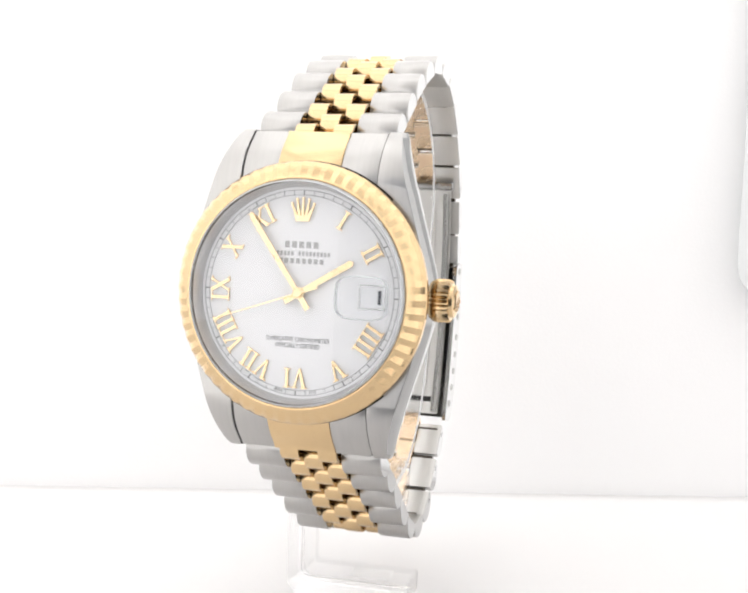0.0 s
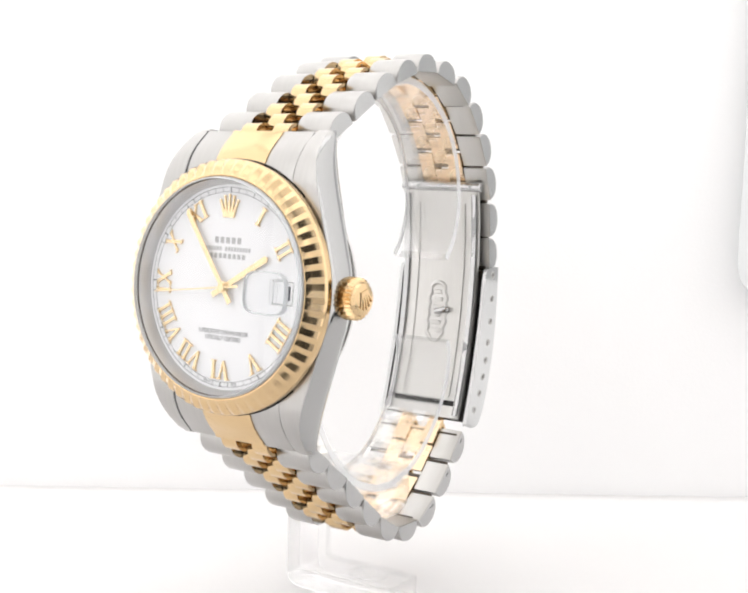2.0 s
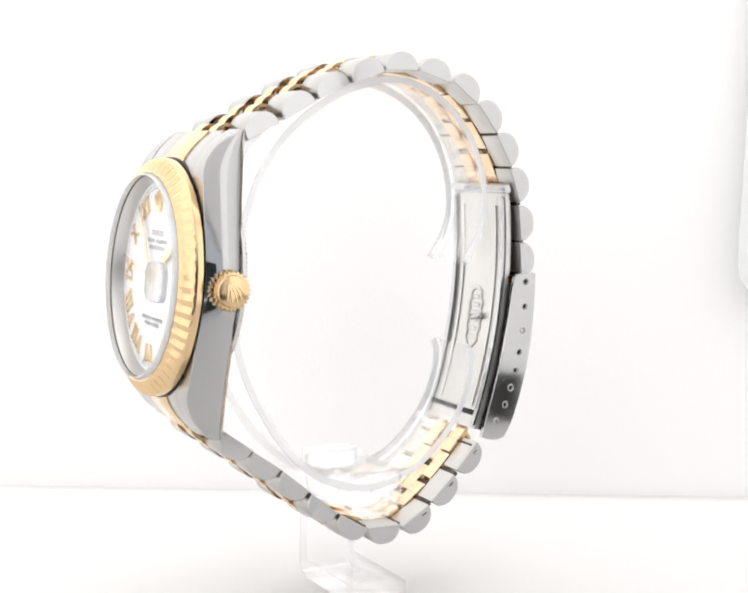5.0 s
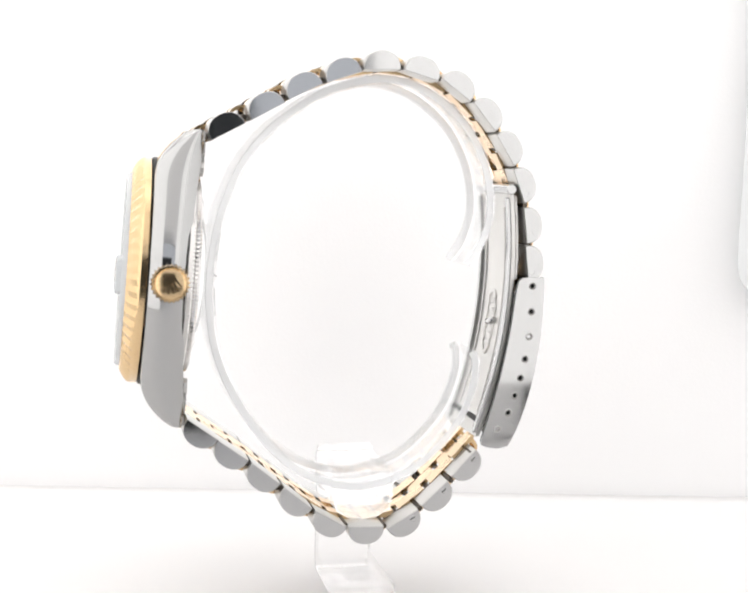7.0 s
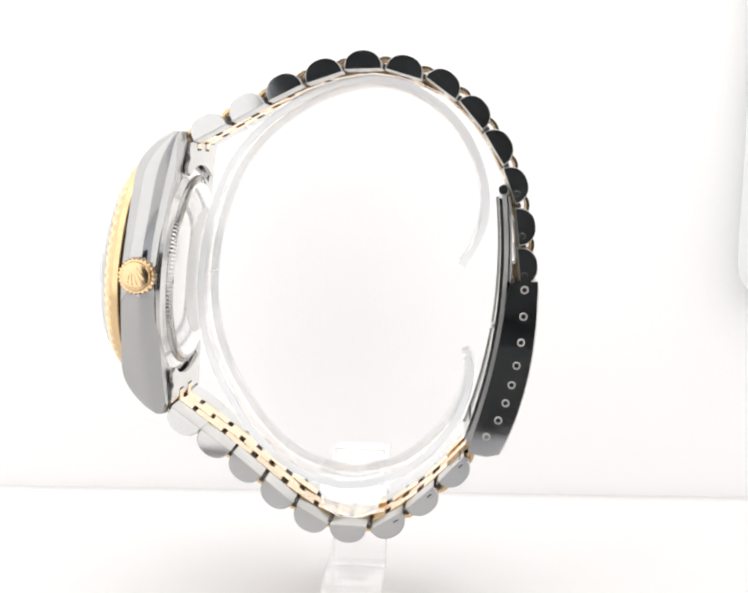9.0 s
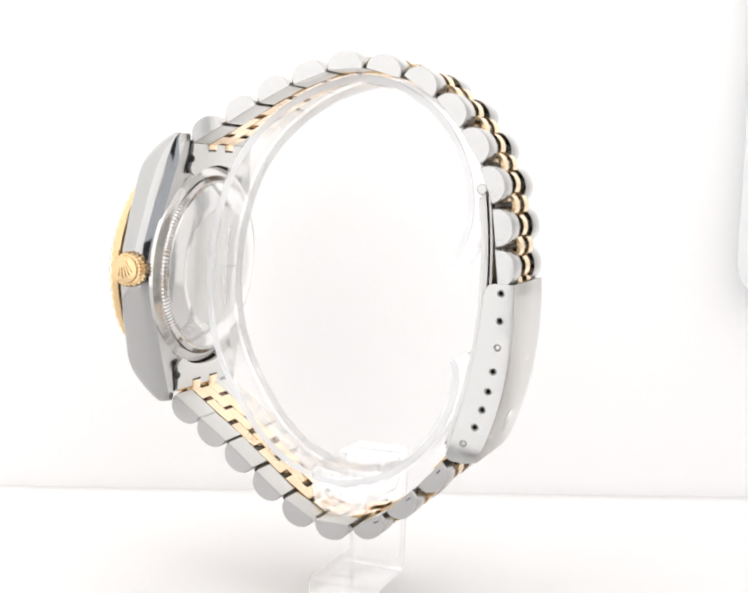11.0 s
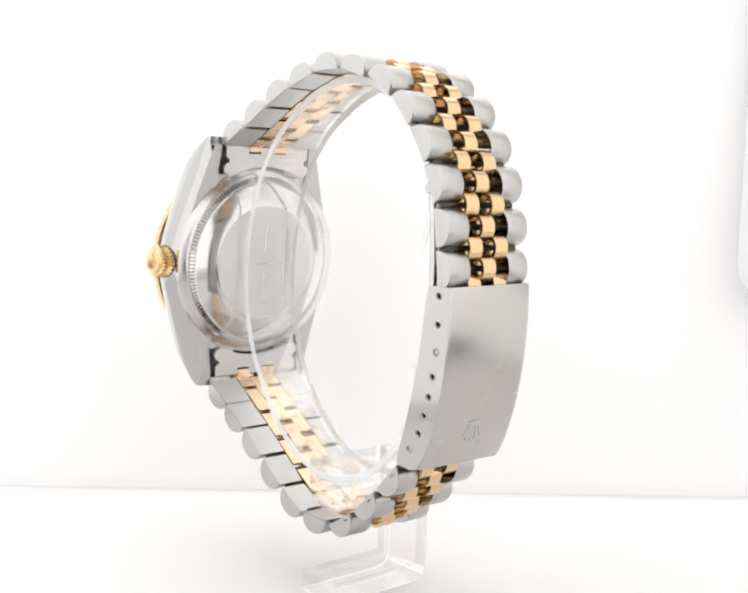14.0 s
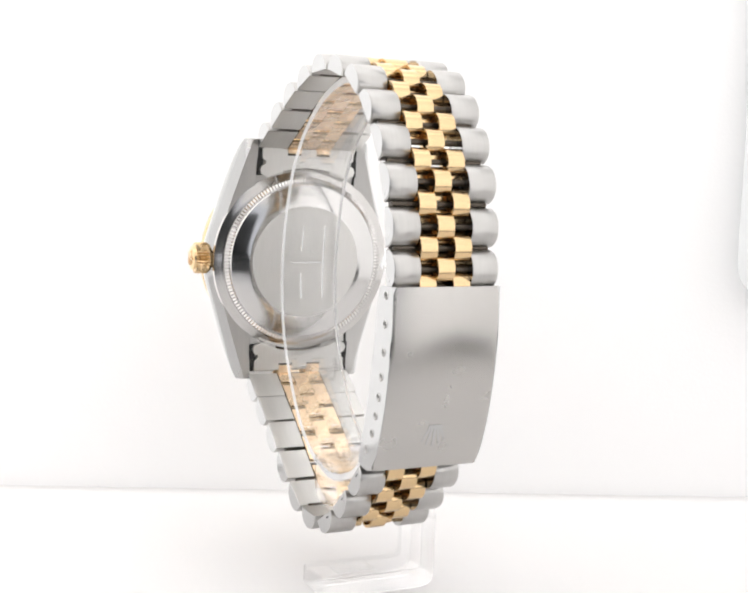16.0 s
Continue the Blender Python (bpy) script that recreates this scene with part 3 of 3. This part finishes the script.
def gold_link(m, x):
    global gold_mesh
    if gold_mesh is None:
        ob = part("middle_link", gold_arch(), GOLD, watch, "rounded yellow gold link", 35)
        gold_mesh = ob.data
        gold_mesh.materials.append(GOLD_FLAT)
        for p in gold_mesh.polygons:
            p.material_index = 1 if p.normal.z < -0.9 else 0
    else:
        ob = new("middle_link", gold_mesh)
        ob.parent = watch
        ob["label"] = "rounded yellow gold link"
    mm = m @ Matrix.Translation((x, 0, 0))
    mm.translation *= MM
    ob.matrix_basis = mm


def build_run(run, up, pins):
    count = len(run)
    for i, (y, z, d) in enumerate(run):
        m = link_frame(y, z, d, up)
        half = 10.3 - 1.55 * i / (count - 1)
        for s in (1, -1):
            link = part("outer_link", prism(d_profile(6.05, 3.0, 0.35), s * 4.4, s * half, 0.17), STEEL, watch, "half-round brushed steel link", 35, m, POLISHED)
            link.data.materials.append(BLADE_STEEL)      # the satin inner face, paler to lift its shade
            inward = m.to_3x3() @ Vector((0, 0, -1))
            for p in link.data.polygons:
                if p.normal.dot(inward) > 0.95:
                    p.material_index = 2
            if i in pins:
                side = s * half
                part("pin_head", rod((side - s * 0.2, 1.5, 0.75), (side + s * 0.03, 1.5, 0.75), 0.55, 14), POLISHED, link, "small pin head", 30, m)
                if not up:
                    part("pin_slot_shade", box(side + s * 0.025, side + s * 0.05, 1.05, 1.95, 0.66, 0.84), DARK, link, "black strip painted as the shade in a pin's slot", 0, m)
        gold_link(m, 0.0)
        part("link_bar", rod((-4.5, 0, 0.9), (4.5, 0, 0.9), 0.5, 10), DARK_STEEL, watch, "thin bar that joins the links, darkened as shade in the gaps", 30, m)
    ends = [run[0]] + list(run) + [run[-1]]
    for i in range(count + 1):
        a, b = ends[i], ends[i + 1]
        if i == 0:
            a = None
            y, z, d = b[0] - 3.2 * math.cos(radians(b[2])), b[1] - 3.2 * math.sin(radians(b[2])), b[2]
        elif i == count:
            y, z, d = b[0] + 2.6 * math.cos(radians(b[2])) - 0.7, b[1] + 2.6 * math.sin(radians(b[2])), b[2]
        else:
            y, z, d = (a[0] + b[0]) / 2, (a[1] + b[1]) / 2, (a[2] + b[2]) / 2
        m = link_frame(y, z, d, up)
        for x in (-2.87, 2.87):
            gold_link(m, x)
        part("link_bar", rod((-8.0, 0, 0.9), (8.0, 0, 0.9), 0.45, 10), DARK_STEEL, watch, "thin bar that joins the links, darkened as shade in the gaps", 30, m)


build_run(UPPER, True, (9, 10, 11))
build_run(LOWER, False, (6, 7, 8))

# ---- folding clasp ----
OUTER = np.polyfit([-16.5, -25.9, -37.3, -45.3], [26.85, 26.7, 24.75, 21.75], 3)
INNER = np.polyfit([-16.5, -26.0, -44.6], [22.0, 21.0, 16.5], 2)
BLADE = np.polyfit([-2.5, -14.0, -25.5, -44.0], [20.4, 21.2, 20.5, 16.0], 3)
HOLES = ((24.6, -17.9), (24.6, -22.2), (24.4, -26.4), (23.85, -30.2), (23.2, -33.4), (22.35, -36.4), (21.3, -39.3), (19.5, -42.1))


def strip(poly_, z0, z1, d0, d1, n=24):
    """A (y, z) outline along a curve y(z), between the offsets d0 and d1."""
    zs = [z0 + (z1 - z0) * i / n for i in range(n + 1)]
    return [(float(np.polyval(poly_, z)) + d0, z) for z in zs] + [(float(np.polyval(poly_, z)) + d1, z) for z in reversed(zs)]


def build_clasp():
    zs = [-16.5 - 28.6 * i / 24 for i in range(25)]
    cover = bmesh.new()
    # cover: rounded along both long edges
    loops = []
    for k, z in enumerate(zs):
        y = float(np.polyval(OUTER, z))
        e = 0.25 if k in (0, 24) else 0.0
        sec = [(-8.8 + e, y - 0.9), (-8.8 + e, y - 0.55), (-8.65, y - 0.2 - e), (-8.2, y - e * 0.6), (0, y + 0.05 - e * 0.6), (8.2, y - e * 0.6), (8.65, y - 0.2 - e), (8.8 - e, y - 0.55), (8.8 - e, y - 0.9)]
        loops.append([(x, yy, z) for x, yy in sec])
    clasp = part("clasp_cover", rings(cover, loops), STEEL_LONG, watch, "long brushed steel clasp cover", 40)
    outline = [(float(np.polyval(OUTER, z)) - 0.22, z) for z in zs[:-2]]
    outline += [(21.5, -44.6), (20.9, -45.15), (19.6, -45.4), (17.6, -45.1), (16.7, -44.7)]
    outline += [(float(np.polyval(INNER, z)), z) for z in reversed(zs[2:-1])] + [(22.2, -17.2), (22.7, -16.65), (23.4, -16.5)]
    holes = [circle(y, z, 0.42, 16) for y, z in HOLES]
    turn = Matrix(((0, 0, 1, 0), (1, 0, 0, 0), (0, 1, 0, 0), (0, 0, 0, 1)))
    for s in (1, -1):
        bm = plate(outline, holes, s * 8.15, s * 8.82)
        for y, z in HOLES:
            rim = rings(bmesh.new(), [[(u, v, s * t) for u, v in circle(y, z, r, 16)] for r, t in ((0.38, 8.6), (0.43, 8.88), (0.52, 8.95), (0.62, 8.9), (0.68, 8.8))], False, True)
            part("hole_rim", rim, STEEL, clasp, "rounded rim of a pin hole", 60, turn)
        part("clasp_side", bm, POLISHED, clasp, "polished steel side with a row of holes", 30, turn)
        for k, (y, z) in enumerate(HOLES):
            if k not in (2, 7):
                part("hole_shade", rod((s * 7.5, y, z), (s * 8.3, y, z), 0.55, 12), DARK, clasp, "black plug painted as the shade in a pin hole", 0)
        for k in (2, 7):
            y, z = HOLES[k]
            part("spring_bar_tip", rod((s * 7.9, y, z), (s * 8.7, y, z), 0.38, 14), POLISHED, clasp, "steel tip of a spring bar", 30)
    # engraved emblem
    y = float(np.polyval(OUTER, -39.5))
    lean = math.atan(float(np.polyval(np.polyder(OUTER), -39.5)))
    m = Matrix.Translation((0, y + 0.02, -39.5)) @ Matrix.Rotation(-lean, 4, "X") @ Matrix(((1, 0, 0, 0), (0, 0, 1, 0), (0, -1, 0, 0), (0, 0, 0, 1)))
    part("clasp_emblem", crown_shape(bmesh.new(), 3.6, -0.1, 0.06), POLISHED, clasp, "faint five-pointed emblem stamped into the cover", 20, m)
    # folding blades
    blade = part("folding_blade", prism(strip(BLADE, -2.6, -43.6, 0, 0.7), -7.4, 7.4, 0.15), BLADE_STEEL, watch, "curved brushed steel folding blade", 30)
    for x in (-6.7, 6.7):
        part("blade_rail", prism(strip(BLADE, -3.4, -43.0, -0.55, 0.1), x - 0.45, x + 0.45, 0.15), POLISHED, blade, "raised rail along the blade", 30)
    for x in (-4.6, 4.6):
        part("blade_ridge", prism(strip(BLADE, -5.0, -40.0, -0.22, 0.1), x - 0.25, x + 0.25, 0.1), BLADE_STEEL, blade, "low ridge along the blade", 30)
    part("blade_slot_shade", prism(strip(BLADE, -40.6, -41.5, -0.06, 0.1, 4), -6.0, 6.0), DARK, blade, "black strip painted as the shade in a slot across the blade", 0)
    part("back_blade", prism(strip(BLADE, -3.0, -17.0, 0.95, 1.3), -7.0, 7.0, 0.1), BLADE_STEEL, watch, "second steel blade behind the first", 30)
    part("hinge_pin", rod((-7.9, 20.6, -2.0), (7.9, 20.6, -2.0), 0.85, 18), POLISHED, watch, "polished hinge pin of the clasp", 30)
    # raised stamp on the blade: a plain long loop with a knob
    loops = []
    for i in range(48):
        a = 2 * math.pi * i / 48
        z = -25.0 + 5.3 * math.copysign(abs(math.sin(a)) ** 0.85, math.sin(a))
        x = (1.75 + 0.25 * math.sin(3 * z)) * math.copysign(abs(math.cos(a)) ** 0.6, math.cos(a))
        y = float(np.polyval(BLADE, z)) - 0.05
        ux, uz = math.cos(a), math.sin(a)
        loops.append([(x + ux * 0.4 * math.cos(b), y - 0.22 * math.sin(b), z + uz * 0.4 * math.cos(b)) for b in [2 * math.pi * j / 8 for j in range(8)]])
    part("blade_stamp", rings(bmesh.new(), loops, False, True), BLADE_STEEL, blade, "raised oval stamp on the blade", 60)
    part("stamp_knob", rod((-0.2, 20.2, -25.0), (2.6, 20.2, -24.4), 0.55, 12), POLISHED, blade, "small raised knob of the stamp", 60)
    bm = bmesh.new()
    for k in range(6):
        z = -21.4 - 1.4 * k
        y = float(np.polyval(BLADE, z))
        box(-0.9 + 0.2 * (k % 2), 0.7 + 0.3 * (k % 3), y - 0.13, y + 0.1, z - 0.4, z + 0.4, 0.1, bm)
    part("stamp_bars", bm, BLADE_STEEL, blade, "raised bars inside the stamp", 40)


build_clasp()
for piece in watch.children:
    if piece.name.split(".")[0] in ("clasp_cover", "folding_blade", "back_blade", "hinge_pin"):
        piece.location.x, piece.scale.x = 0.3 * MM, 1.034

# ---- clear display stand ----
stand = tagged(new("display_stand"), "clear acrylic watch stand with an open ring and a flat foot", "display stand")
BAND = [(14.3, -14.7), (16.7, -11.0), (18.0, -5.9), (17.3, 0.2), (14.75, 6.0), (10.75, 10.6), (5.1, 14.0), (-1.4, 15.2), (-8.6, 13.5), (-14.3, 10.5), (-19.6, 6.2), (-23.7, 0.9), (-26.2, -4.8), (-27.9, -11.4), (-28.6, -17.7), (-28.6, -21.6),
        (-27.8, -27.8), (-25.6, -34.1), (-22.2, -40.0), (-18.7, -44.7), (-14.1, -48.8), (-9.3, -51.1), (-3.0, -52.2), (3.1, -50.8), (6.7, -49.1), (10.6, -45.7), (14.1, -41.1), (16.2, -35.6), (16.5, -31.4), (15.7, -29.6)]


def build_stand():
    line = spline([(0, y, z) for y, z in BAND], 5)
    loops = []
    for i, p in enumerate(line):
        t = (line[min(i + 1, len(line) - 1)] - line[max(i - 1, 0)]).normalized()
        n = Vector((0, -t.z, t.y))
        e = 0.35 if i in (0, len(line) - 1) else 0.0
        sec = [(-5.4 + e, -0.6), (-5.0, -0.95 + e), (5.0, -0.95 + e), (5.4 - e, -0.6), (5.4 - e, 0.6), (5.0, 0.95 - e), (-5.0, 0.95 - e), (-5.4 + e, 0.6)]
        loops.append([Vector((x, 0, 0)) + p + n * d for x, d in sec])
    band = part("band", rings(bmesh.new(), loops), ACRYLIC, stand, "open ring of clear acrylic", 30)
    # Thin white strips that paint the highlight along both edges.
    for s in (1, -1):
        loops = []
        for i, p in enumerate(line):
            t = (line[min(i + 1, len(line) - 1)] - line[max(i - 1, 0)]).normalized()
            n = Vector((0, -t.z, t.y))
            loops.append([Vector((s * x, 0, 0)) + p + n * d for x, d in ((5.41, -0.6), (5.5, -0.5), (5.5, 0.5), (5.41, 0.6))])
        part("band_edge_glint", rings(bmesh.new(), loops), EDGE, band, "white strip painted as the highlight on the ring's edge", 30)
    # moulded lines on the ring behind the case
    def band_y(z):
        return -28.6 + 0.0105 * (z + 19.4) ** 2 + 1.05
    for x, z0, z1 in ((2.1, -10.5, -15.0), (2.1, -19.5, -24.0), (-2.3, -10.5, -24.0)):
        pr = [(band_y(z0 + (z1 - z0) * k / 6), z0 + (z1 - z0) * k / 6) for k in range(7)]
        part("moulded_line", prism(pr + [(y + 0.2, z) for y, z in reversed(pr)], x - 0.12, x + 0.12), EDGE, band, "fine moulded line on the ring", 30)
    part("moulded_line", box(-2.6, 4.0, band_y(-17.3), band_y(-17.3) + 0.2, -17.45, -17.2), EDGE, band, "fine moulded line on the ring", 30)
    # clip block across the bracelet
    pr = [(-7.7, -49.4), (2.3, -49.4), (2.6, -53.5), (2.0, -56.2), (-0.6, -57.5), (-4.6, -57.5), (-7.0, -56.2), (-7.8, -53.0)]
    part("clip_block", prism(pr, -9.7, 6.6, 0.35), ACRYLIC_BLOCK, stand, "clear acrylic block", 30)
    # post and foot in one bent piece
    r = 2.6
    out = [(-12.4, -49.0), (-12.4, -72.0 + r)] + [(-12.4 + r - r * math.cos(a), -72.0 + r - r * math.sin(a)) for a in [math.pi / 2 * k / 6 for k in range(1, 7)]]
    out += [(8.4, -72.0), (8.5, -71.8), (8.5, -68.9), (8.3, -68.7), (-8.8, -68.7), (-9.5, -68.4), (-9.8, -67.7), (-9.8, -49.0)]
    b = 0.25
    loops = []
    for y, k in ((-6.9, b), (-6.9 + b, 0), (2.9 - b, 0), (2.9, b)):
        cx, cz = -6.0, -66.0
        loops.append([(x + (k if x < cx else -k), y, z + (k if z < cz else -k)) for x, z in out])
    part("post_and_foot", rings(bmesh.new(), loops), ACRYLIC_BLOCK, stand, "bent clear acrylic post and foot", 30)
    part("foot_pad", box(-2.0, 5.0, -4.6, 0.4, -68.65, -68.45, 0.1), ACRYLIC, stand, "low raised pad on the foot", 30)


build_stand()
for piece in stand.children_recursive:
    piece.visible_shadow = False


# ---- what moves ----
def motions():
    base = Matrix.Translation((X0, Y0, FLOOR))
    times = [2.0 * k for k in range(9)]
    for thing in (watch, stand):
        walk(thing, [(t, Matrix.Rotation(radians(YAW + RATE * t), 4, "Z") @ base) for t in times])
    walk(second_hand, [(t, HAND_POSE @ Matrix.Rotation(-radians(251.0 + 6.0 * t), 4, "Z")) for t in times])
    walk(minute_hand, [(t, HAND_POSE @ Matrix.Rotation(-radians(324.8 + 0.1 * t), 4, "Z")) for t in times])
    walk(hour_hand, [(t, HAND_POSE @ Matrix.Rotation(-radians(58.8 + 0.00833 * t), 4, "Z")) for t in times])


motions()
